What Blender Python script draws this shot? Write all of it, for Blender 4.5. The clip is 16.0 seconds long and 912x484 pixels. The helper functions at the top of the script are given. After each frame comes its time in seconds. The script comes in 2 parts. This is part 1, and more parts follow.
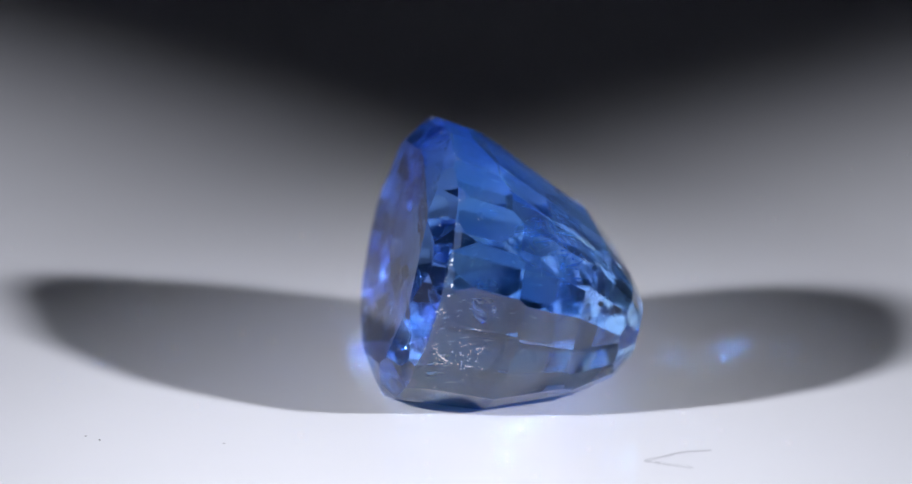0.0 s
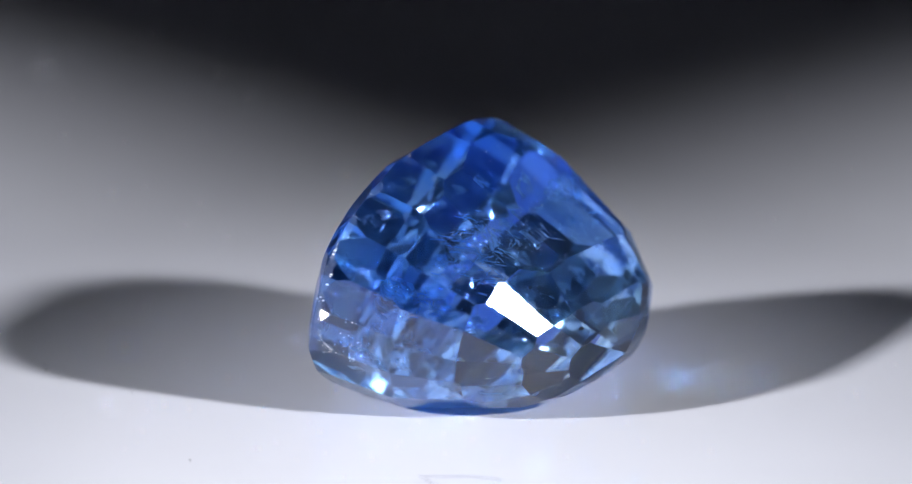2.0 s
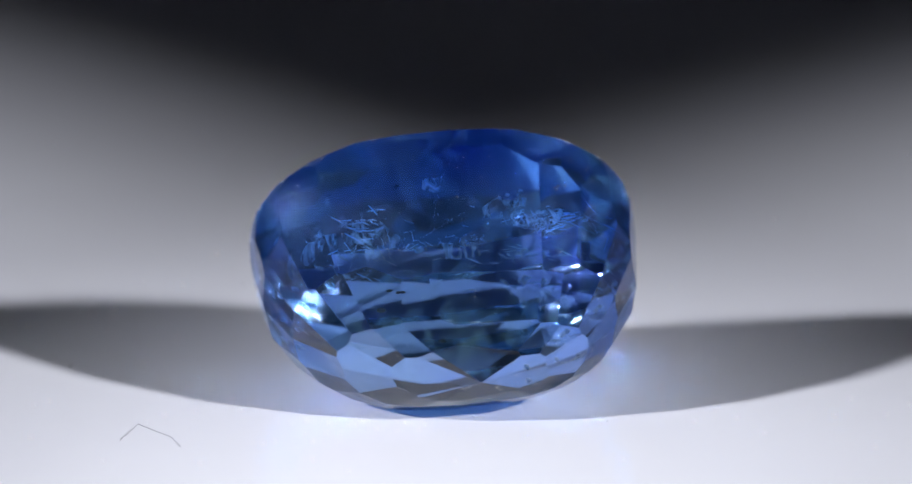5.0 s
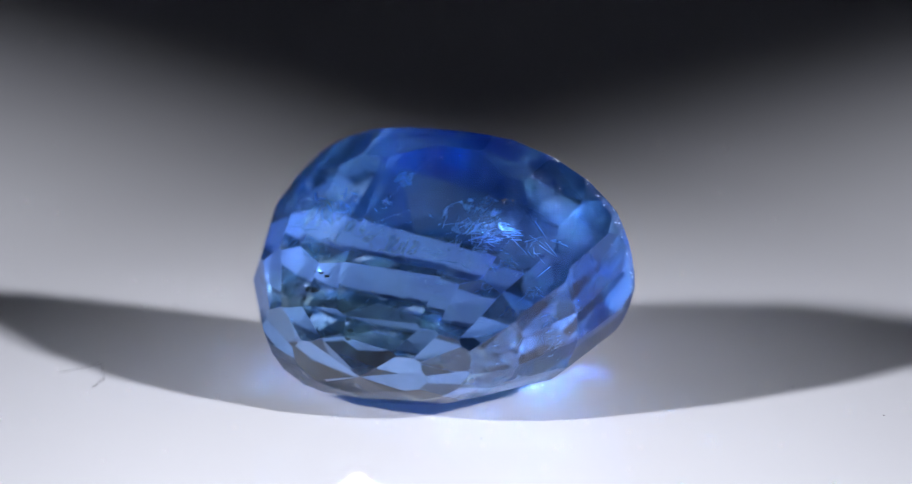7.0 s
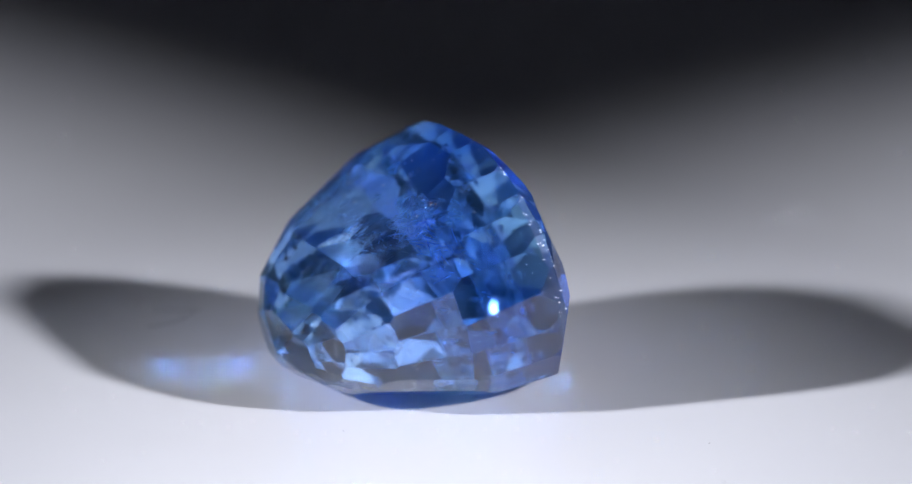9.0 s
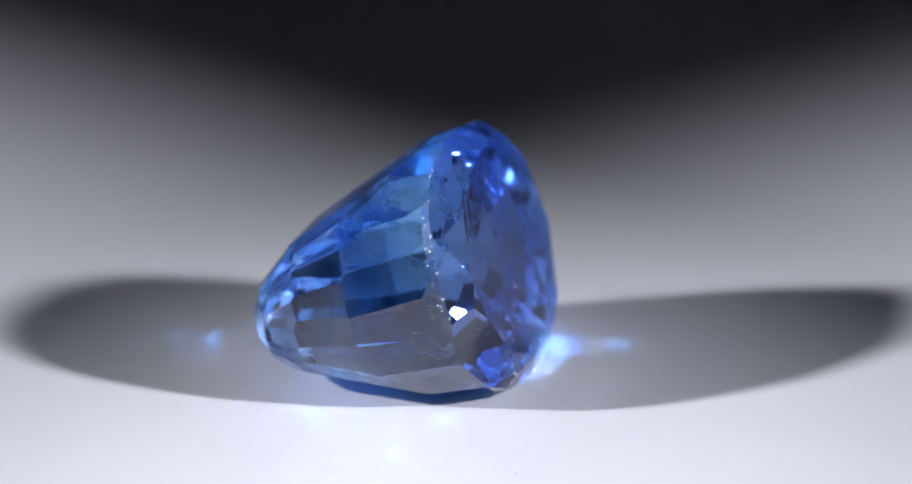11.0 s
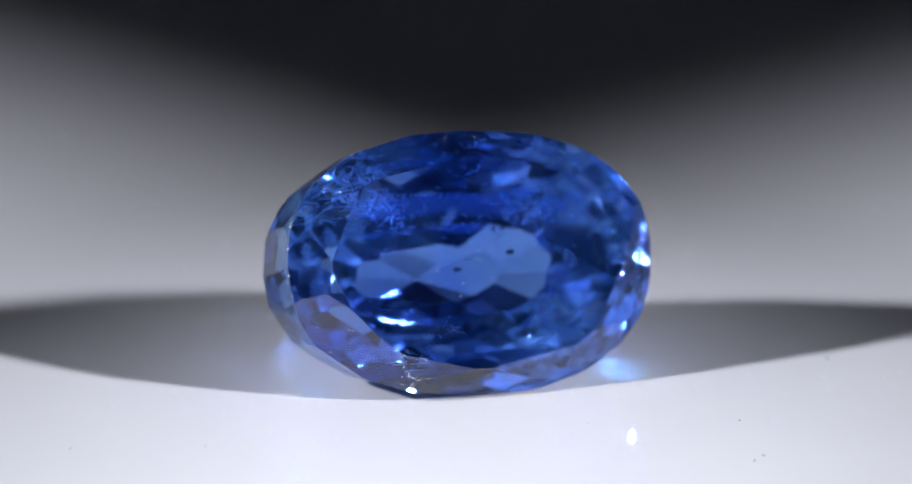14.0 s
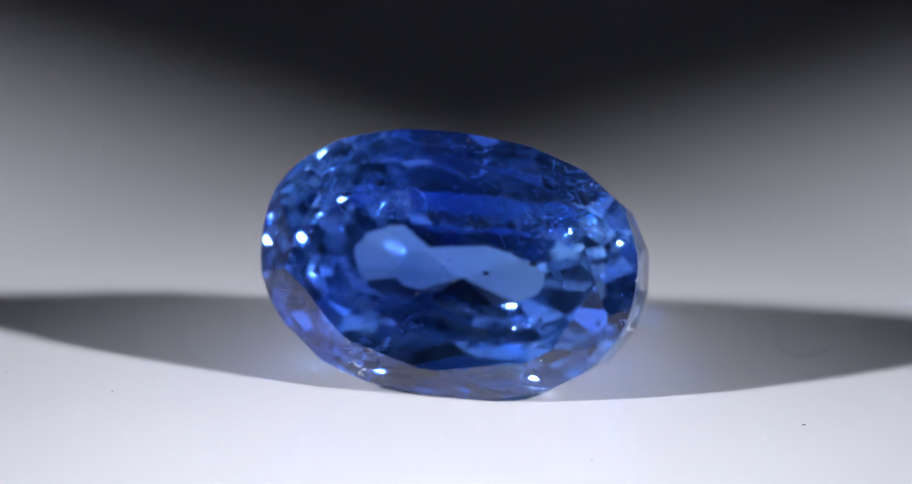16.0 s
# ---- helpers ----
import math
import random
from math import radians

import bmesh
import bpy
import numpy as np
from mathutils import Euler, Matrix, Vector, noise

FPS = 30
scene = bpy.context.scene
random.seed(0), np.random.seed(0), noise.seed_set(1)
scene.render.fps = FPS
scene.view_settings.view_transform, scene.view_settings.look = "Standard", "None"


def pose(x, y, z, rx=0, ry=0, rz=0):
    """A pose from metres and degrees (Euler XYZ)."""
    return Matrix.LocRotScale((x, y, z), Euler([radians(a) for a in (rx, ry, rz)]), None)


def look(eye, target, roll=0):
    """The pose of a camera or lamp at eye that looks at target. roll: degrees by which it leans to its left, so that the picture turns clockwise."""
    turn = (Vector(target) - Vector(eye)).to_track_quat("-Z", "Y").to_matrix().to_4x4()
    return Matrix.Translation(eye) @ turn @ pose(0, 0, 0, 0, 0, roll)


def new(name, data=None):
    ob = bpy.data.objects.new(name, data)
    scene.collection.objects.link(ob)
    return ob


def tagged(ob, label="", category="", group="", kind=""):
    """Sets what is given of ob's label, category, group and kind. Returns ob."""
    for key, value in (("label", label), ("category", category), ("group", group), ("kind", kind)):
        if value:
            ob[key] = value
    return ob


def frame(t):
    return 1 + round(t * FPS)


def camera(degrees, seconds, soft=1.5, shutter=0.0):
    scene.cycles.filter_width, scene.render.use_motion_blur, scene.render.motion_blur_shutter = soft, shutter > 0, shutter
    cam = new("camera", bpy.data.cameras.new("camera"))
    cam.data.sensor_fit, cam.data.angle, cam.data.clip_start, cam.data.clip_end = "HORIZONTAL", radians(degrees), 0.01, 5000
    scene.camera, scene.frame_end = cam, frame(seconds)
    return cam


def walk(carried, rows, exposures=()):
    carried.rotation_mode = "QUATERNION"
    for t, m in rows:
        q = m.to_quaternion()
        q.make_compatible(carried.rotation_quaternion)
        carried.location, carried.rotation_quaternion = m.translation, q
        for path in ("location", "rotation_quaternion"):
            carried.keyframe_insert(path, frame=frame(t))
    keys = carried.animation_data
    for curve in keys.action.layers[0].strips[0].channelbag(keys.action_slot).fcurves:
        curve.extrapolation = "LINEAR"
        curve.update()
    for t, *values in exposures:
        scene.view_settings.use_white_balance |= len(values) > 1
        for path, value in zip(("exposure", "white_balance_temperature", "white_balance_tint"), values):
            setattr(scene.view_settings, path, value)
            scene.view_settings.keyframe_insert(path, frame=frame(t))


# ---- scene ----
# ---------------------------------------------------------------- camera
MM = 0.001
TURN_START, TURN_RATE = -82.683, -18.249      # degrees, degrees a second
LENS = 7.0
cam = camera(LENS, 16.0, soft=1.4)
cam_pose = Matrix.Translation((0.000116, -0.188348, 0.054363)) @ Euler((radians(90 - 15.064), 0, 0)).to_matrix().to_4x4()
cam.data.dof.use_dof, cam.data.dof.focus_distance, cam.data.dof.aperture_fstop = True, 0.1918, 62.0
walk(cam, [(0.0, cam_pose), (16.0, cam_pose)])

# ---------------------------------------------------------------- light
world = bpy.data.worlds.new("world")
scene.world = world
world.use_nodes = True
world.node_tree.nodes["Background"].inputs[0].default_value = (0.5, 0.55, 0.65, 1)
world.node_tree.nodes["Background"].inputs[1].default_value = 0.02
scene.view_settings.exposure = 0.0
# light runs through many inner reflections in the stone
scene.cycles.max_bounces, scene.cycles.glossy_bounces, scene.cycles.transmission_bounces = 28, 24, 24
# the lamps' light, gathered by the stone, falls on the plate at full strength
scene.cycles.sample_clamp_indirect, scene.cycles.blur_glossy = 0.0, 0.0


def spot(name, eye, target, watts, cone, blend, radius, colour):
    data = bpy.data.lights.new(name, "SPOT")
    data.energy, data.spot_size, data.spot_blend = watts, radians(cone), blend
    data.shadow_soft_size, data.color = radius, colour
    ob = new(name, data)
    ob.matrix_world = look(eye, target)
    return ob


LAMP_COLOUR = (0.935, 0.955, 1.075)
spot("spot_lamp", (0.1761, -0.1066, 0.1056), (-0.1648, 0.0436, 0.0), 3.74, 28.7, 0.10, 0.0088, LAMP_COLOUR)
spot("spot_lamp", (-0.1871, -0.0857, 0.1056), (0.2032, 0.0325, 0.0), 3.82, 32.05, 0.19, 0.0088, LAMP_COLOUR)


# ---------------------------------------------------------------- materials
def material(name):
    m = bpy.data.materials.new(name)
    m.use_nodes = True
    nodes, links = m.node_tree.nodes, m.node_tree.links
    return m, nodes, links, nodes["Principled BSDF"]


def noise_mix(nodes, links, scale, detail, low, high, lo=0.35, hi=0.65, coords="Object"):
    """A colour that wanders between low and high over an object."""
    tc, n, r = nodes.new("ShaderNodeTexCoord"), nodes.new("ShaderNodeTexNoise"), nodes.new("ShaderNodeValToRGB")
    n.inputs["Scale"].default_value, n.inputs["Detail"].default_value = scale, detail
    r.color_ramp.elements[0].position, r.color_ramp.elements[1].position = lo, hi
    r.color_ramp.elements[0].color, r.color_ramp.elements[1].color = (*low, 1), (*high, 1)
    links.new(tc.outputs[coords], n.inputs["Vector"])
    links.new(n.outputs[0], r.inputs[0])
    return n, r


def bump(nodes, links, height, strength, distance, bsdf):
    b = nodes.new("ShaderNodeBump")
    b.inputs["Strength"].default_value, b.inputs["Distance"].default_value = strength, distance
    links.new(height, b.inputs["Height"])
    links.new(b.outputs[0], bsdf.inputs["Normal"])


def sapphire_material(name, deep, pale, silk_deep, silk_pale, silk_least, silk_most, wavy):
    """Clear corundum, deep blue towards the table; light's short path at the point painted paler."""
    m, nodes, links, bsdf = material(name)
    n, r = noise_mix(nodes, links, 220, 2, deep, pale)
    place, split, path_pale, tint = (nodes.new("ShaderNode" + k) for k in ("TexCoord", "SeparateXYZ", "MapRange", "Mix"))
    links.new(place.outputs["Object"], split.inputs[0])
    links.new(split.outputs["Y"], path_pale.inputs["Value"])
    # colour gradient standing in for weaker tinting where light crosses less crystal
    path_pale.inputs["From Min"].default_value, path_pale.inputs["From Max"].default_value, path_pale.inputs["To Max"].default_value = 0.0014, 0.0046, 0.50
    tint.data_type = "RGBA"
    links.new(path_pale.outputs[0], tint.inputs["Factor"])
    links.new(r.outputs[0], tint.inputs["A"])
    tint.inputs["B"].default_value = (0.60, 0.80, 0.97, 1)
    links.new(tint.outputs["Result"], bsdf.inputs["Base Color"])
    bsdf.inputs["Transmission Weight"].default_value = 1.0
    bsdf.inputs["Roughness"].default_value = 0.0
    bsdf.inputs["IOR"].default_value = 1.77
    # facets are polished by eye: very slightly wavy
    wave = nodes.new("ShaderNodeTexNoise")
    wave.inputs["Scale"].default_value, wave.inputs["Detail"].default_value = 450, 0
    tc = nodes.new("ShaderNodeTexCoord")
    links.new(tc.outputs["Object"], wave.inputs["Vector"])
    bump(nodes, links, wave.outputs[0], 1.0, wavy, bsdf)
    # silk: faint wisps of the crystal; the light they scatter is a haze on the facets
    diffuse, through_light = nodes.new("ShaderNodeBsdfDiffuse"), nodes.new("ShaderNodeBsdfTranslucent")
    silk, mix = nodes.new("ShaderNodeMixShader"), nodes.new("ShaderNodeMixShader")
    tint, tint_ramp = noise_mix(nodes, links, 300, 3, silk_deep, silk_pale, 0.40, 0.72)
    links.new(tint_ramp.outputs[0], diffuse.inputs[0])
    links.new(tint_ramp.outputs[0], through_light.inputs[0])
    silk.inputs[0].default_value = 0.75
    links.new(diffuse.outputs[0], silk.inputs[1])
    links.new(through_light.outputs[0], silk.inputs[2])
    cloud, ramp = noise_mix(nodes, links, 650, 8, (silk_least, silk_least, silk_least), (silk_most, silk_most, silk_most), 0.48, 0.70)
    cloud.inputs["Distortion"].default_value = 2.0
    links.new(ramp.outputs[0], mix.inputs[0])
    links.new(bsdf.outputs[0], mix.inputs[1])
    links.new(silk.outputs[0], mix.inputs[2])
    links.new(mix.outputs[0], nodes["Material Output"].inputs[0])
    return m


def frosted_material():
    m, nodes, links, bsdf = material("frosted_girdle")
    n, r = noise_mix(nodes, links, 1500, 3, (0.10, 0.25, 0.80), (0.30, 0.50, 0.95))
    links.new(r.outputs[0], bsdf.inputs["Base Color"])
    bsdf.inputs["Transmission Weight"].default_value = 0.95
    bsdf.inputs["Roughness"].default_value = 0.22
    bsdf.inputs["IOR"].default_value = 1.77
    bump(nodes, links, n.outputs[0], 0.4, 0.00005, bsdf)
    return m


def acrylic_material():
    m, nodes, links, bsdf = material("white_acrylic")
    n, r = noise_mix(nodes, links, 60, 4, (0.80, 0.80, 0.815), (0.84, 0.84, 0.85))
    links.new(r.outputs[0], bsdf.inputs["Base Color"])
    bsdf.inputs["Roughness"].default_value = 0.06
    bsdf.inputs["IOR"].default_value = 1.49
    fine = nodes.new("ShaderNodeTexNoise")
    fine.inputs["Scale"].default_value, fine.inputs["Detail"].default_value = 900, 3
    bump(nodes, links, fine.outputs[0], 0.05, 0.00002, bsdf)
    return m


def plain_material(name, low, high, scale, rough):
    m, nodes, links, bsdf = material(name)
    n, r = noise_mix(nodes, links, scale, 5, low, high)
    links.new(r.outputs[0], bsdf.inputs["Base Color"])
    bsdf.inputs["Roughness"].default_value = rough
    bump(nodes, links, n.outputs[0], 0.2, 0.001, bsdf)
    return m


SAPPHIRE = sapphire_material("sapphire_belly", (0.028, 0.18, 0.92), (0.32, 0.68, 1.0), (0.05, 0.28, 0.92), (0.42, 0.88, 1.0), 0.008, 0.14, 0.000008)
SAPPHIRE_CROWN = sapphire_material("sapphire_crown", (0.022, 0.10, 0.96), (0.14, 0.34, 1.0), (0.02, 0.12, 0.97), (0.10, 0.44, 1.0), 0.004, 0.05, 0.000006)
FROSTED = frosted_material()
ACRYLIC = acrylic_material()


def silvery_material(name, rough, low, high):
    m, nodes, links, bsdf = material(name)
    n, r = noise_mix(nodes, links, 3000, 2, low, high)
    links.new(r.outputs[0], bsdf.inputs["Base Color"])
    bsdf.inputs["Roughness"].default_value = rough
    return m


def veil_material():
    """A sheet of healed crack: streaks of fine drops with clear crystal between them."""
    m, nodes, links, bsdf = material("crack_veil")
    tc, stretch = nodes.new("ShaderNodeTexCoord"), nodes.new("ShaderNodeMapping")
    stretch.inputs["Scale"].default_value = (2600, 900, 1700)
    stretch.inputs["Rotation"].default_value = (0.5, 0.3, 0.8)
    streak, ramp = nodes.new("ShaderNodeTexNoise"), nodes.new("ShaderNodeValToRGB")
    streak.inputs["Scale"].default_value, streak.inputs["Detail"].default_value, streak.inputs["Distortion"].default_value = 1.0, 6, 1.2
    ramp.color_ramp.elements[0].position, ramp.color_ramp.elements[1].position = 0.46, 0.66
    links.new(tc.outputs["Object"], stretch.inputs["Vector"])
    links.new(stretch.outputs[0], streak.inputs["Vector"])
    links.new(streak.outputs[0], ramp.inputs[0])
    clear, soft, lit, mix = (nodes.new("ShaderNode" + n) for n in ("BsdfTransparent", "BsdfTranslucent", "MixShader", "MixShader"))
    soft.inputs[0].default_value = bsdf.inputs["Base Color"].default_value = (0.80, 0.95, 1.0, 1)
    bsdf.inputs["Roughness"].default_value = 0.3
    lit.inputs[0].default_value = 0.5
    links.new(bsdf.outputs[0], lit.inputs[1])
    links.new(soft.outputs[0], lit.inputs[2])
    links.new(ramp.outputs[0], mix.inputs[0])
    links.new(clear.outputs[0], mix.inputs[1])
    links.new(lit.outputs[0], mix.inputs[2])
    links.new(mix.outputs[0], nodes["Material Output"].inputs[0])
    return m


SILVERY = silvery_material("silvery_drops", 0.25, (0.75, 0.85, 0.95), (0.95, 0.97, 1.0))
FEATHER = silvery_material("bright_flakes", 0.3, (0.45, 0.75, 0.95), (0.8, 0.93, 1.0))
VEIL = veil_material()
CHALK = silvery_material("white_dust_glints", 0.5, (0.55, 0.7, 0.9), (0.9, 0.93, 0.95))
GRAIN = plain_material("brown_mineral", (0.012, 0.010, 0.012), (0.05, 0.035, 0.03), 6000, 0.5)
LINT = plain_material("grey_lint", (0.04, 0.04, 0.044), (0.09, 0.09, 0.10), 4000, 0.8)
DUST = plain_material("grey_dust", (0.08, 0.075, 0.07), (0.22, 0.21, 0.2), 9000, 0.9)
WALL = plain_material("grey_bounce", (0.47, 0.48, 0.52), (0.53, 0.54, 0.58), 40, 0.9)
TABLE = plain_material("dark_tabletop", (0.03, 0.03, 0.032), (0.05, 0.05, 0.052), 30, 0.6)


# ---------------------------------------------------------------- mesh helpers
def mesh_object(name, bm, materials):
    data = bpy.data.meshes.new(name)
    bm.to_mesh(data)
    bm.free()
    for m in materials:
        data.materials.append(m)
    return new(name, data)


def part(name, bm, mat, parent, label=""):
    ob = mesh_object(name, bm, mat if isinstance(mat, (list, tuple)) else [mat])
    ob.parent = parent
    return tagged(ob, label)


def box(bm, lo, hi):
    made = bmesh.ops.create_cube(bm, size=1)["verts"]
    for v in made:
        v.co = Vector([l + (c + 0.5) * (h - l) for l, h, c in zip(lo, hi, v.co)])
    return made


# ---------------------------------------------------------------- the room
def build_room():
    """An added, unseen grey box that closes the place and bounces fill light: base, four sides and a lid."""
    X, Y, Z0, Z1, w = 0.30, 0.32, -0.012, 0.42, 0.01
    for name, lo, hi, mat, label in (
            ("floor", (-X - w, -Y - w, Z0 - w), (X + w, Y + w, Z0), TABLE, "dark matt base of the unseen added box"),
            ("ceiling", (-X - w, -Y - w, Z1), (X + w, Y + w, Z1 + w), WALL, "unseen grey lid, added to bounce light"),
            ("wall_north", (-X - w, Y, Z0), (X + w, Y + w, Z1), WALL, "unseen grey side behind the stone, added to bounce light"),
            ("wall_south", (-X - w, -Y - w, Z0), (X + w, -Y, Z1), WALL, "unseen grey side behind the camera, added to bounce light"),
            ("wall_west", (-X - w, -Y, Z0), (-X, Y, Z1), WALL, "unseen grey side, added to bounce light"),
            ("wall_east", (X, -Y, Z0), (X + w, Y, Z1), WALL, "unseen grey side, added to bounce light")):
        bm = bmesh.new()
        box(bm, lo, hi)
        tagged(mesh_object(name, bm, [mat]), label, "wall" if "wall" in name else name, kind="structure")


build_room()


def build_turntable():
    """A white acrylic plate on a short motor base; its axis is the world's z axis."""
    top = tagged(new("turntable"), "glossy white acrylic turntable plate, slowly turning", "turntable")
    rings = [(0.0, 0.0), (0.0885, 0.0), (0.0897, -0.0004), (0.0902, -0.0013), (0.0902, -0.0028), (0.0896, -0.0036), (0.0, -0.0036)]
    bm = bmesh.new()
    spin_profile(bm, rings, 128)
    part("plate", bm, ACRYLIC, top)
    bm = bmesh.new()
    spin_profile(bm, [(0.0, -0.0036), (0.062, -0.0036), (0.064, -0.0046), (0.064, -0.0112), (0.0625, -0.012), (0.0, -0.012)], 96)
    part("base", bm, TABLE, top, "dark motor base")
    return top


def spin_profile(bm, profile, n):
    loops = []
    for r, z in profile:
        if r == 0:
            loops.append([bm.verts.new((0, 0, z))])
        else:
            loops.append([bm.verts.new((r * math.cos(2 * math.pi * i / n), r * math.sin(2 * math.pi * i / n), z)) for i in range(n)])
    for a, b in zip(loops, loops[1:]):
        for i in range(n):
            j = (i + 1) % n
            if len(a) == 1:
                bm.faces.new((a[0], b[i], b[j]))
            elif len(b) == 1:
                bm.faces.new((a[i], b[0], a[j]))
            else:
                bm.faces.new((a[i], b[i], b[j], a[j]))
    bmesh.ops.recalc_face_normals(bm, faces=bm.faces[:])


turntable = build_turntable()

# ---------------------------------------------------------------- the stone
# Its own frame, in millimetres: x along the oval, y across it, z out of the table.
LONG, SHORT, OVAL, SKEW = 5.06, 3.46, 2.287, 0.024
CROWN, TABLE_PART, DEPTH = 0.668, 0.781, 6.169
TILT, ROLL, OFF_X, OFF_Y = 15.888, -3.751, 0.148, -0.922


def girdle_point(th):
    c, s = np.cos(th), np.sin(th)
    r = (np.abs(c) ** OVAL + np.abs(s) ** OVAL) ** (-1 / OVAL)
    return LONG * r * c * (1 + SKEW * s), SHORT * r * s


def pavilion_cloud():
    """Points of the smooth, slightly lopsided belly that the pavilion facets touch."""
    th = np.linspace(0, 2 * np.pi, 144, endpoint=False)
    gx, gy = girdle_point(th)
    bulge = 1.504 + 0.088 * np.sin(th) + 0.175 * np.cos(th) + 0.732 * np.cos(2 * th)
    bulge = np.clip(bulge, 0.9, 8)
    out = []
    for u in np.linspace(0, 1, 40):
        k = np.maximum(1 - u ** bulge, 0) ** 0.43
        kx = k + (1 - k) * 0.047
        out.append(np.stack([gx * kx - 0.367 * u * u, gy * k - 0.345 * u * u, np.full_like(gx, -DEPTH * u)], 1))
    return np.concatenate(out)


def facet_normals(th, down):
    """The normal of a facet set against the oval at th, leaning by that many degrees (positive: towards the point)."""
    e = 1e-3
    x0, y0 = girdle_point(th - e)
    x1, y1 = girdle_point(th + e)
    flat = Vector((y1 - y0, x0 - x1, 0)).normalized()
    d = radians(down)
    return flat * math.cos(d) + Vector((0, 0, -math.sin(d)))


def cut(bm, normal, reach):
    g = bm.verts[:] + bm.edges[:] + bm.faces[:]
    made = bmesh.ops.bisect_plane(bm, geom=g, dist=1e-5, plane_co=normal * reach, plane_no=normal, clear_outer=True)
    rim = [e for e in made["geom_cut"] if isinstance(e, bmesh.types.BMEdge)]
    if len(rim) > 2:
        bmesh.ops.contextual_create(bm, geom=rim)


def cut_stone():
    rnd = random.Random(11)
    bm = bmesh.new()
    bmesh.ops.create_cube(bm, size=16)
    belly = pavilion_cloud()
    half = 0.10
    apex = Vector((-0.367, -0.345, -DEPTH - 0.12))
    # girdle
    for i in range(48):
        th = 2 * math.pi * (i + 0.5) / 48
        n = facet_normals(th, 0)
        gx, gy = girdle_point(th)
        cut(bm, n, n.x * gx + n.y * gy)
    # crown: table, eight bezels, eight stars, sixteen breaks
    cut(bm, Vector((0, 0, 1)), CROWN)
    for i in range(16):
        th = 2 * math.pi * (i + 0.5) / 16
        gx, gy = girdle_point(th)
        slope = 90 - 41 + 10 * math.cos(th) ** 2
        n = facet_normals(th, -slope + 6 + rnd.uniform(-1.5, 1.5))
        cut(bm, n, n.dot(Vector((gx, gy, half))))
    for i in range(8):
        th = 2 * math.pi * i / 8
        gx, gy = girdle_point(th)
        slope = 90 - 40 + 9 * math.cos(th) ** 2
        n = facet_normals(th, -slope + rnd.uniform(-1.5, 1.5))
        cut(bm, n, n.dot(Vector((gx, gy, half))) - 0.01)
        th += math.pi / 8
        gx, gy = girdle_point(th)
        n = facet_normals(th, -slope - 16)
        k = 0.76
        cut(bm, n, n.dot(Vector((gx * k, gy * k, CROWN))))
    # two broad facets on the lower crown that flash when they mirror a lamp
    cut(bm, Vector((-0.404, -0.403, 0.821)).normalized(), 2.44)
    cut(bm, Vector((-0.315, -0.397, 0.862)).normalized(), 2.20)
    # pavilion: rows of facets from the girdle down to the point
    for row, (down, count) in enumerate(((6, 20), (22, 20), (38, 20), (54, 16), (72, 10))):
        for i in range(count):
            th = 2 * math.pi * (i + 0.5) / count + rnd.uniform(-0.012, 0.012)
            # towards the point the facets lie flatter at the ends of the oval than along its sides
            gx, gy = girdle_point(th)
            flatter = (1.0, 1.0, 1.0, 3.9 / math.hypot(gx, gy), (3.9 / math.hypot(gx, gy)) ** 2)[row]
            n = facet_normals(th, 90 - (90 - down) * flatter + rnd.uniform(-1.1, 1.1))
            reach = float((belly @ np.array(n)).max()) - rnd.uniform(0.03, 0.055)
            if row == 0:
                reach = min(reach, n.dot(Vector((gx, gy, -half))))
            if row == 4:
                reach = n.dot(apex)
            cut(bm, n, reach)
    # the ground band between crown and pavilion stays apart from the polished facets
    for z in (-half, half):
        g = bm.verts[:] + bm.edges[:] + bm.faces[:]
        bmesh.ops.bisect_plane(bm, geom=g, dist=1e-5, plane_co=(0, 0, z), plane_no=(0, 0, 1))
    bm.normal_update()
    for f in bm.faces:
        if abs(f.calc_center_median().z) < half and abs(f.normal.z) < 0.03:
            f.material_index = 1
        else:
            f.material_index = 2 if f.normal.z > 0.1 else 0
    return bm


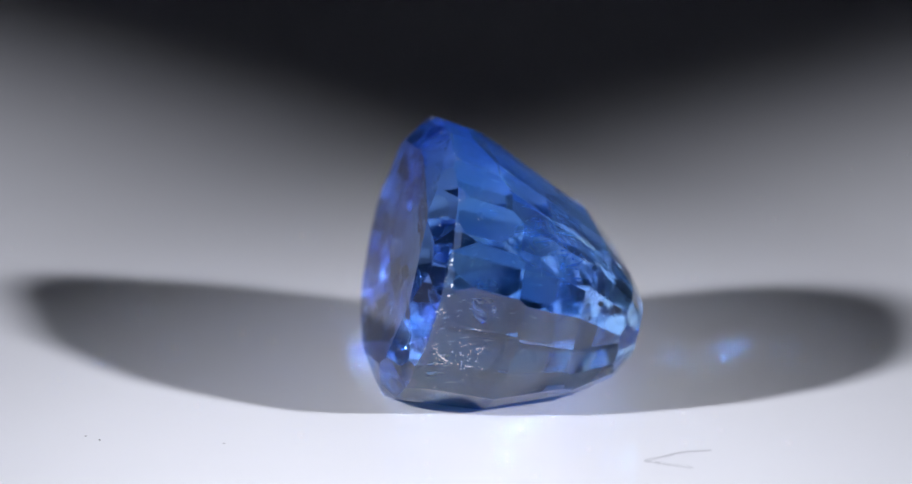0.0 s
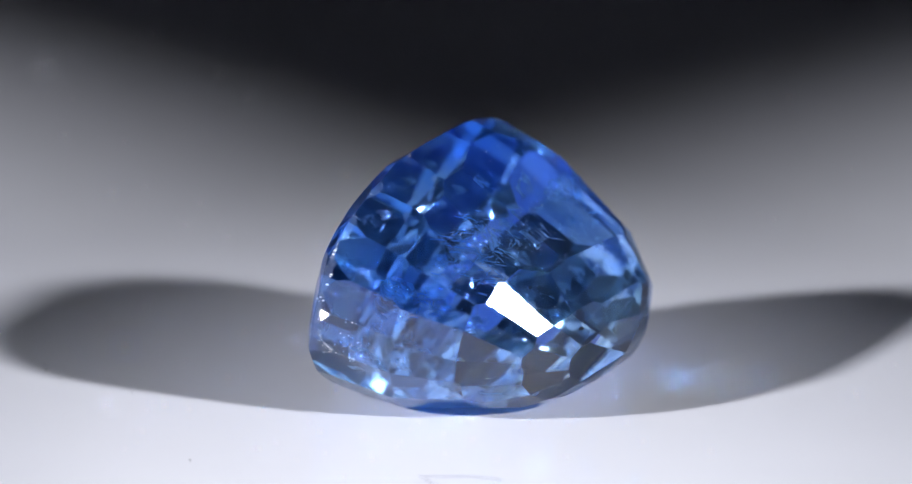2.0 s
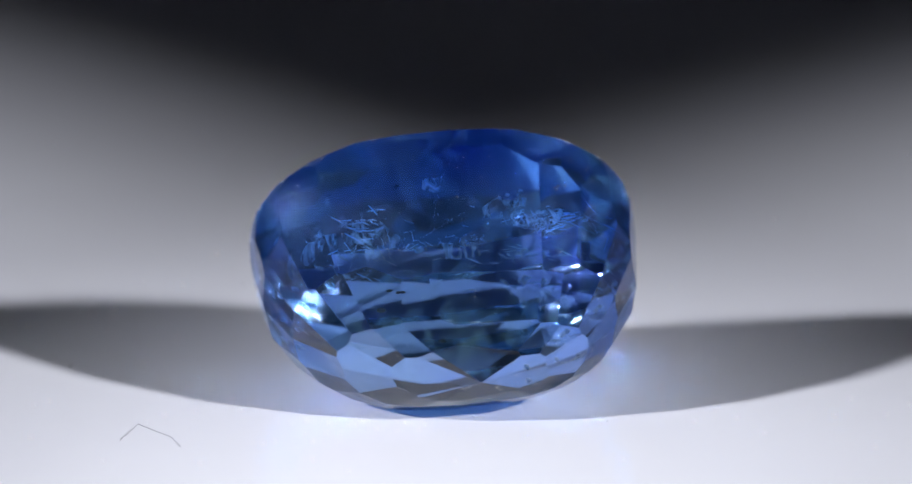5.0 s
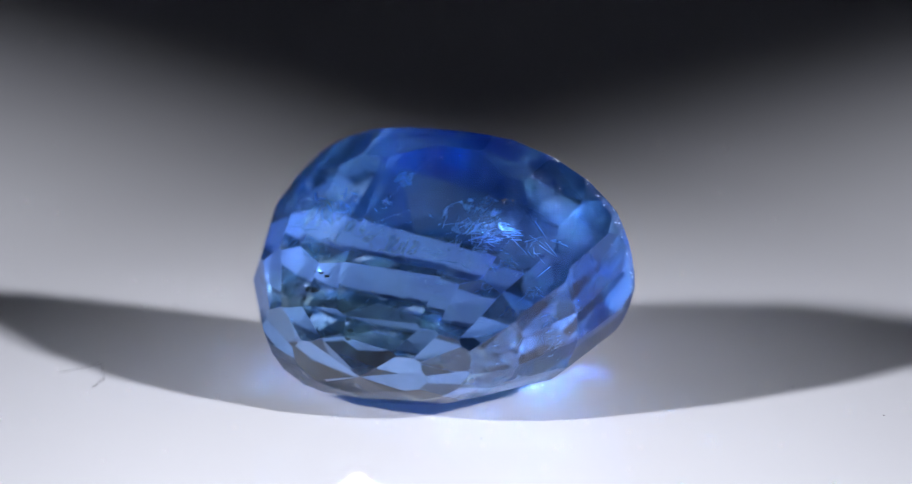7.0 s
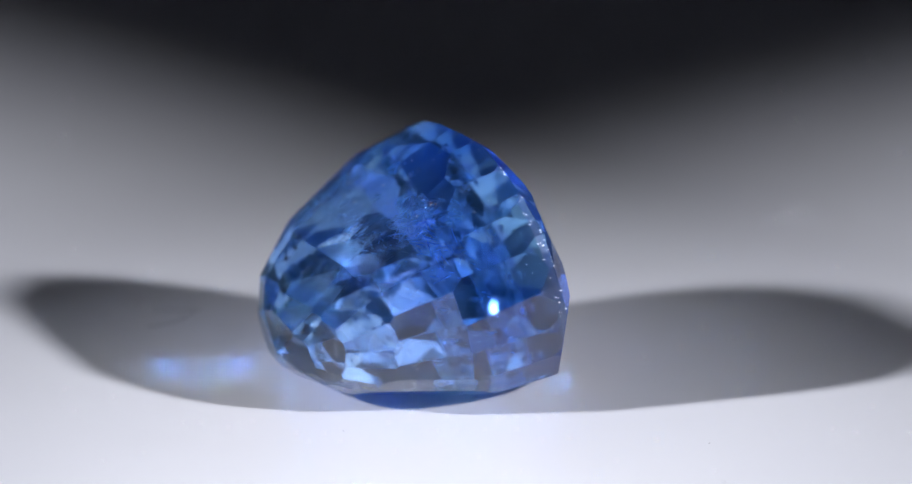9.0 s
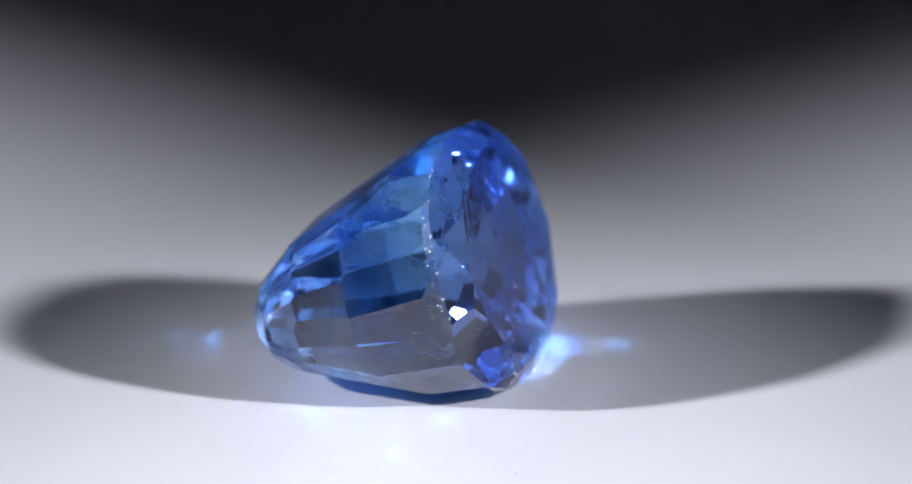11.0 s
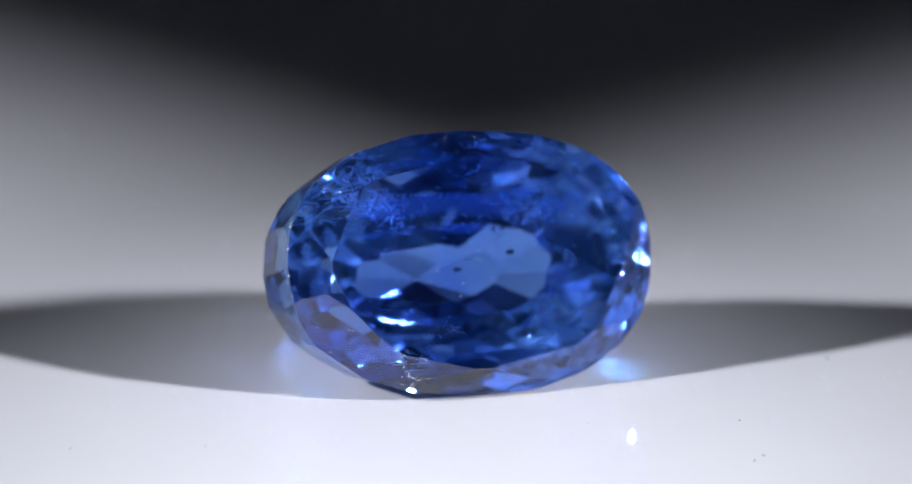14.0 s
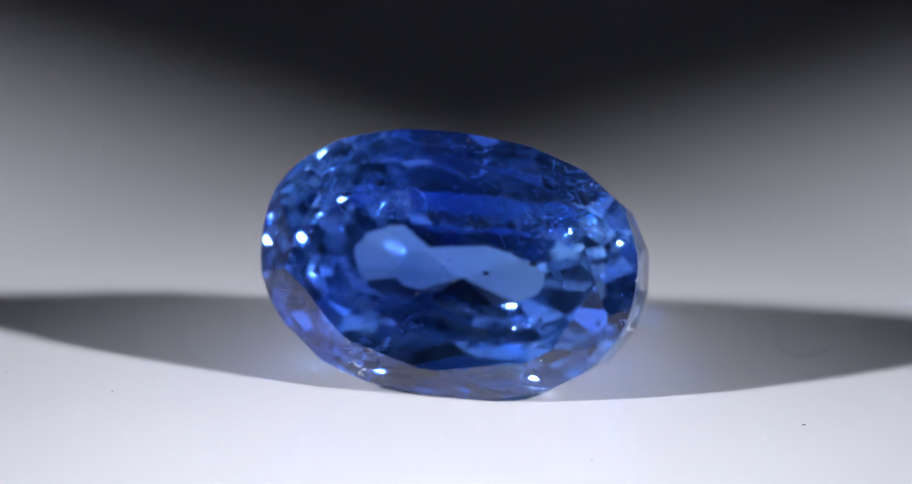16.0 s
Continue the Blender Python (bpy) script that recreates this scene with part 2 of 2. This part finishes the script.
def build_sapphire():
    bm = cut_stone()
    bm.normal_update()
    turn = Euler((radians(90 - TILT), 0, 0)).to_matrix() @ Euler((0, 0, radians(ROLL))).to_matrix()
    for v in bm.verts:
        v.co = turn @ v.co
    low = float((pavilion_cloud() @ np.array(turn).T)[:, 2].min())
    shift = Vector((OFF_X, OFF_Y, -low))
    for v in bm.verts:
        v.co += shift
    # the small worn flat on which it lies
    bed = 0.03
    g = bm.verts[:] + bm.edges[:] + bm.faces[:]
    made = bmesh.ops.bisect_plane(bm, geom=g, dist=1e-5, plane_co=(0, 0, bed), plane_no=(0, 0, -1), clear_outer=True)
    bmesh.ops.contextual_create(bm, geom=[e for e in made["geom_cut"] if isinstance(e, bmesh.types.BMEdge)])
    # facet edges softened by wear
    bmesh.ops.remove_doubles(bm, verts=bm.verts[:], dist=0.05)
    bmesh.ops.dissolve_degenerate(bm, edges=bm.edges[:], dist=0.01)
    bmesh.ops.bevel(bm, geom=bm.edges[:], offset=0.014, segments=2, profile=0.5, affect="EDGES", clamp_overlap=True, material=-1)
    for v in bm.verts:
        v.co = (v.co - Vector((0, 0, bed))) * MM
    bmesh.ops.recalc_face_normals(bm, faces=bm.faces[:])
    stone = tagged(new("sapphire"), "oval faceted blue sapphire lying on its side on white acrylic", "gemstone")
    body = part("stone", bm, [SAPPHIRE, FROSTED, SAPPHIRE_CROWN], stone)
    add_inclusions(stone)
    add_dust_and_glints(stone, body.data)
    return stone


def add_dust_and_glints(stone, data):
    """Fine bright dust, pits and polishing marks on the skin of the stone; white flakes for girdle glints."""
    rnd = random.Random(23)
    faces = [p for p in data.polygons if p.area > 2e-9 and p.normal.z > -0.3]
    # dust is set denser on the girdle, where it stands for small glints
    weights = [p.area * (5.0 if p.material_index == 1 else 1.0) for p in faces]

    def spot_on(face):
        ring = [data.vertices[i].co for i in face.vertices]
        k = [rnd.random() ** 2 + 1e-3 for _ in ring]
        return sum((c * w for c, w in zip(ring, k)), Vector()) / sum(k)

    bm = bmesh.new()
    for face in rnd.choices(faces, weights, k=210):
        p = spot_on(face) / MM + face.normal * 0.002
        bmesh.ops.create_icosphere(bm, subdivisions=1, radius=rnd.choice((0.003, 0.004, 0.005, 0.006, 0.007, 0.012)) * MM, matrix=Matrix.Translation(p * MM))
    part("surface_dust", bm, CHALK, stone, "fine white dust on the facets")
    # little white flakes along the girdle, added in place of the lamps' glints
    rim = [p for p in data.polygons if p.material_index == 1 and p.area > 1e-9 and p.normal.z > -0.2]
    bm = bmesh.new()
    for face in rnd.choices(rim, k=70):
        p = spot_on(face) / MM
        flake(bm, rnd, p, rnd.choice((0.008, 0.010, 0.014, 0.022)), thin=0.008, normal=face.normal)
    part("girdle_glints", bm, CHALK, stone, "tiny white flakes standing in for girdle glints")
    # rough patches of tiny pits at one end of the oval and on the lower crown
    for centre, reach, count in (((5.0, -0.35, 2.1), 0.8, 70), ((-1.8, -2.2, 0.9), 0.9, 40), ((2.1, -2.0, 2.4), 0.35, 18), ((-2.7, 1.75, 5.7), 0.4, 14)):
        bm = bmesh.new()
        near = [p for p in data.polygons if p.area > 4e-10 and (p.center / MM - Vector(centre)).length < 2.2]
        made = 0
        for _ in range(4000):
            face = rnd.choice(near)
            p = spot_on(face) / MM
            if (p - Vector(centre)).length > reach * rnd.uniform(0.2, 1.0):
                continue
            if rnd.random() < 0.35:
                side = face.normal.orthogonal().normalized()
                side.rotate(Matrix.Rotation(rnd.uniform(0, 6.28), 3, face.normal))
                q = p + face.normal * 0.002
                needle(bm, q - side * rnd.uniform(0.03, 0.12), q + side * rnd.uniform(0.03, 0.12), 0.005)
            else:
                bmesh.ops.create_icosphere(bm, subdivisions=1, radius=rnd.uniform(0.008, 0.022) * MM, matrix=Matrix.Translation((p + face.normal * 0.002) * MM))
            made += 1
            if made == count:
                break
        part("pitted_patch", bm, CHALK, stone, "rough patch of tiny bright pits")


# What lies inside the stone, in millimetres in the space of the lying stone.
def beads(bm, places, sizes):
    for p, r in zip(places, sizes):
        bmesh.ops.create_icosphere(bm, subdivisions=1, radius=r * MM, matrix=Matrix.Translation(Vector(p) * MM))


def flake(bm, rnd, centre, size, thin=0.006, normal=None):
    """One thin many-sided flake with an uneven rim."""
    n = 7
    axis = Vector([rnd.gauss(0, 1) for _ in range(3)]).normalized()
    if normal is not None:
        axis = (Vector(normal) + axis * 0.35).normalized()
    turn = axis.to_track_quat("Z", "Y").to_matrix()
    rims = []
    long = rnd.uniform(4.0, 16.0) if normal is None or thin < 0.007 else rnd.uniform(1.0, 3.0)
    radii = [size * rnd.uniform(0.55, 1.1) for _ in range(n)]
    for z in (-thin / 2, thin / 2):
        rims.append([bm.verts.new((Vector(centre) + turn @ Vector((long * r * math.cos(6.2832 * i / n), r * math.sin(6.2832 * i / n), z))) * MM) for i, r in enumerate(radii)])
    bm.faces.new(rims[1])
    bm.faces.new(rims[0][::-1])
    for i in range(n):
        j = (i + 1) % n
        bm.faces.new((rims[0][i], rims[0][j], rims[1][j], rims[1][i]))


def needle(bm, a, b, r):
    a, b = Vector(a), Vector(b)
    turn = (b - a).to_track_quat("Z", "Y").to_matrix()
    ends = [[bm.verts.new((c + turn @ Vector((k * math.cos(1.5708 * i), k * math.sin(1.5708 * i), 0))) * MM) for i in range(4)] for c, k in ((a, r), (b, r * 0.3))]
    bm.faces.new(ends[0][::-1])
    bm.faces.new(ends[1])
    for i in range(4):
        j = (i + 1) % 4
        bm.faces.new((ends[0][i], ends[0][j], ends[1][j], ends[1][i]))


def add_inclusions(stone):
    rnd = random.Random(5)
    # healed cracks: strings of tiny drops
    for a, b, bend in (((0.73, 2.43, 4.87), (0.11, 0.90, 6.10), 0.10), ((2.4, 3.1, 3.9), (-0.05, 2.3, 5.05), -0.12)):
        a, b = Vector(a), Vector(b)
        bm = bmesh.new()
        places = []
        for i in range(34):
            u = i / 33
            places.append(a.lerp(b, u) + Vector((bend * math.sin(3.14 * u), 0, 0)) + Vector([rnd.gauss(0, 0.02) for _ in range(3)]))
        beads(bm, places, [rnd.uniform(0.006, 0.018) for _ in places])
        part("healed_crack", bm, SILVERY, stone, "string of tiny bright drops")
    # dark mineral grains
    for p, r in (((1.54, 1.22, 5.45), 0.06), ((2.30, 1.15, 5.40), 0.05), ((1.99, 2.83, 2.43), 0.12), ((1.83, 2.98, 3.06), 0.08),
                 ((1.6, 3.1, 3.04), 0.07), ((0.61, 3.5, 1.9), 0.09)):
        bm = bmesh.new()
        bmesh.ops.create_icosphere(bm, subdivisions=2, radius=1)
        stretch = Vector((rnd.uniform(0.9, 1.3), rnd.uniform(0.5, 0.8), rnd.uniform(0.4, 0.6)))
        for v in bm.verts:
            k = 1 + 0.5 * noise.noise(v.co * 1.7 + Vector((r * 90, 0, 0)))
            v.co = (Vector(p) + Vector([c * s for c, s in zip(v.co, stretch)]) * r * k) * MM
        part("mineral_grain", bm, GRAIN, stone, "dark brown mineral grain")
    # a patch of small bubbles under the end of the oval
    bm = bmesh.new()
    places = [Vector((4.62, -0.25, 2.05)) + Vector((rnd.gauss(-0.05, 0.05), rnd.gauss(0, 0.28), rnd.gauss(0, 0.3))) for _ in range(28)]
    beads(bm, places, [rnd.uniform(0.012, 0.04) for _ in places])
    part("bubble_patch", bm, SILVERY, stone, "patch of tiny bright bubbles")
    # tangles of fine needles
    for c, spread, count, length in (((-2.05, 1.96, 4.4), (0.7, 0.4, 0.4), 34, 0.8), ((-3.3, 1.5, 4.2), (0.5, 0.4, 0.4), 18, 0.6), ((1.9, 2.0, 3.6), (0.9, 0.5, 0.6), 22, 0.45),
                                     ((-0.63, -1.2, 1.65), (0.3, 0.2, 0.3), 18, 0.35), ((2.07, -1.72, 2.4), (0.12, 0.06, 0.12), 14, 0.35)):
        bm = bmesh.new()
        for _ in range(count):
            p = Vector([x + rnd.gauss(0, s * 0.5) for x, s in zip(c, spread)])
            d = Vector((rnd.gauss(0, 1), rnd.gauss(0, 0.6), rnd.gauss(0, 0.8))).normalized() * length * rnd.uniform(0.3, 1.0) * 0.5
            needle(bm, p - d, p + d, rnd.uniform(0.007, 0.016))
        part("needle_tangle", bm, SILVERY, stone, "tangle of fine pale needles")
    # feathers: clouds of thin bright flakes along cracks
    for c, spread, count, size, nrm in (((-1.3, 2.7, 3.8), (0.9, 0.5, 0.5), 60, 0.10, None), ((2.6, 2.3, 3.6), (0.9, 0.4, 0.6), 60, 0.11, None),
                                        ((2.3, 1.4, 4.2), (0.8, 0.5, 0.5), 46, 0.12, (0.3, 0.4, 0.8)), ((-2.5, 1.7, 4.5), (0.6, 0.4, 0.4), 40, 0.12, (-0.3, 0.5, 0.7)),
                                        ((-1.7, -1.35, 1.05), (0.6, 0.15, 0.2), 34, 0.10, None), ((0.3, 2.2, 4.1), (1.3, 0.7, 0.7), 60, 0.07, None),
                                        ((0.0, 0.6, 2.6), (2.4, 1.2, 1.2), 70, 0.06, None)):
        bm = bmesh.new()
        for _ in range(count // 2):
            flake(bm, rnd, [x + rnd.gauss(0, s * 0.5) for x, s in zip(c, spread)], size * 0.2 * rnd.uniform(0.3, 1.3), normal=nrm)
        part("feather", bm, FEATHER, stone, "cloud of thin bright flakes")
    # veils: bent sheets of healed crack
    for c, nrm, wide, high, bend in (((-1.9, 1.7, 4.3), (-0.2, 0.4, 0.9), 1.9, 1.0, 0.35), ((2.2, 1.5, 4.0), (0.35, 0.5, 0.8), 2.0, 0.9, -0.3),
                                     ((0.2, 2.0, 3.5), (0.0, 0.8, 0.6), 2.4, 0.7, 0.25), ((-1.6, -1.25, 1.15), (0.1, -0.5, 0.85), 1.1, 0.45, 0.15),
                                     ((0.4, 1.0, 5.2), (0.1, 0.7, 0.7), 1.3, 0.8, 0.2), ((2.9, 0.2, 2.9), (0.9, 0.2, 0.4), 0.9, 1.0, 0.2),
                                     ((1.95, -0.65, 1.8), (0.2, -0.85, 0.45), 1.0, 0.4, 0.3), ((-1.4, 0.9, 4.4), (-0.5, 0.75, 0.4), 2.0, 1.1, -0.3)):
        bm = bmesh.new()
        turn = Vector(nrm).normalized().to_track_quat("Z", "Y").to_matrix()
        nx, ny = 14, 8
        grid = []
        for j in range(ny + 1):
            row = []
            for i in range(nx + 1):
                u, v = i / nx * 2 - 1, j / ny * 2 - 1
                rim = 1 - 0.25 * (u * u + v * v) + 0.12 * noise.noise(Vector((u * 2 + wide, v * 2, c[0])))
                z = bend * (u * u - 0.5 * v) + 0.10 * noise.noise(Vector((u * 2.3, v * 2.1, c[1] + 4)))
                row.append(bm.verts.new((Vector(c) + turn @ Vector((u * wide * 0.5 * rim, v * high * 0.5 * rim, z))) * MM))
            grid.append(row)
        for j in range(ny):
            for i in range(nx):
                bm.faces.new((grid[j][i], grid[j][i + 1], grid[j + 1][i + 1], grid[j + 1][i])).smooth = True
        part("crack_veil", bm, VEIL, stone, "bent pale sheet of healed crack")
    # small pits in the back
    bm = bmesh.new()
    places = [Vector((-2.71, 1.68, 5.5)) + Vector((rnd.gauss(0, 0.14), rnd.gauss(0, 0.05), rnd.gauss(0, 0.05))) for _ in range(9)]
    beads(bm, places, [rnd.uniform(0.015, 0.03) for _ in places])
    part("pit_patch", bm, GRAIN, stone, "few tiny dark pits")


sapphire = build_sapphire()


# ---------------------------------------------------------------- dust on the plate
def build_lint():
    """A bent fibre that lies on the plate."""
    pts = [Vector(p) for p in ((9.04, 4.97, 0.02), (8.76, 4.36, 0.05), (8.49, 3.82, 0.09), (8.12, 4.31, 0.05), (7.70, 4.89, 0.03), (7.64, 5.30, 0.03), (7.55, 5.69, 0.02))]
    bm = bmesh.new()
    rings = []
    n = 6
    for i, p in enumerate(pts):
        d = (pts[min(i + 1, len(pts) - 1)] - pts[max(i - 1, 0)]).normalized()
        turn = d.to_track_quat("Z", "Y").to_matrix()
        rings.append([bm.verts.new((p + turn @ Vector((0.006 * math.cos(6.2832 * k / n), 0.006 * math.sin(6.2832 * k / n), 0))) * MM) for k in range(n)])
    for a, b in zip(rings, rings[1:]):
        for k in range(n):
            j = (k + 1) % n
            bm.faces.new((a[k], a[j], b[j], b[k]))
    bm.faces.new(rings[0][::-1])
    bm.faces.new(rings[-1])
    return tagged(mesh_object("lint_fibre", bm, [LINT]), "thin bent grey lint fibre on the white plate", "lint")


def build_speck(x, y, size, seed):
    rnd = random.Random(seed)
    bm = bmesh.new()
    bmesh.ops.create_icosphere(bm, subdivisions=2, radius=1)
    s = (rnd.uniform(1, 1.9), rnd.uniform(0.7, 1), 0.5)
    for v in bm.verts:
        k = 1 + 0.45 * noise.noise(v.co * 1.6 + Vector((seed * 3.7, 0, 0)))
        v.co = Vector((v.co.x * s[0] * k, v.co.y * s[1] * k, v.co.z * s[2] * k)) * size * 0.5 * MM
    low = min(v.co.z for v in bm.verts)
    for v in bm.verts:
        v.co += Vector((x * MM, y * MM, -low))
    return tagged(mesh_object("dust_speck", bm, [DUST]), "tiny grey dust speck on the white plate", "dust", "dust on the plate")


lint = build_lint()
specks = [build_speck(x, y, r, k) for k, (x, y, r) in enumerate(((4.67, -9.65, 0.05), (4.27, -9.98, 0.05), (9.9, -2.05, 0.05), (1.65, -5.29, 0.03),
                                                                 (-8.21, -3.64, 0.045), (-3.55, 4.53, 0.03), (5.38, -6.54, 0.04), (-11.45, -2.53, 0.045)))]


# ---------------------------------------------------------------- motion
def motions():
    rows = [(float(t), pose(0, 0, 0, 0, 0, TURN_START + TURN_RATE * t)) for t in range(17)]
    for thing in (turntable, sapphire, lint, *specks):
        walk(thing, rows)


motions()
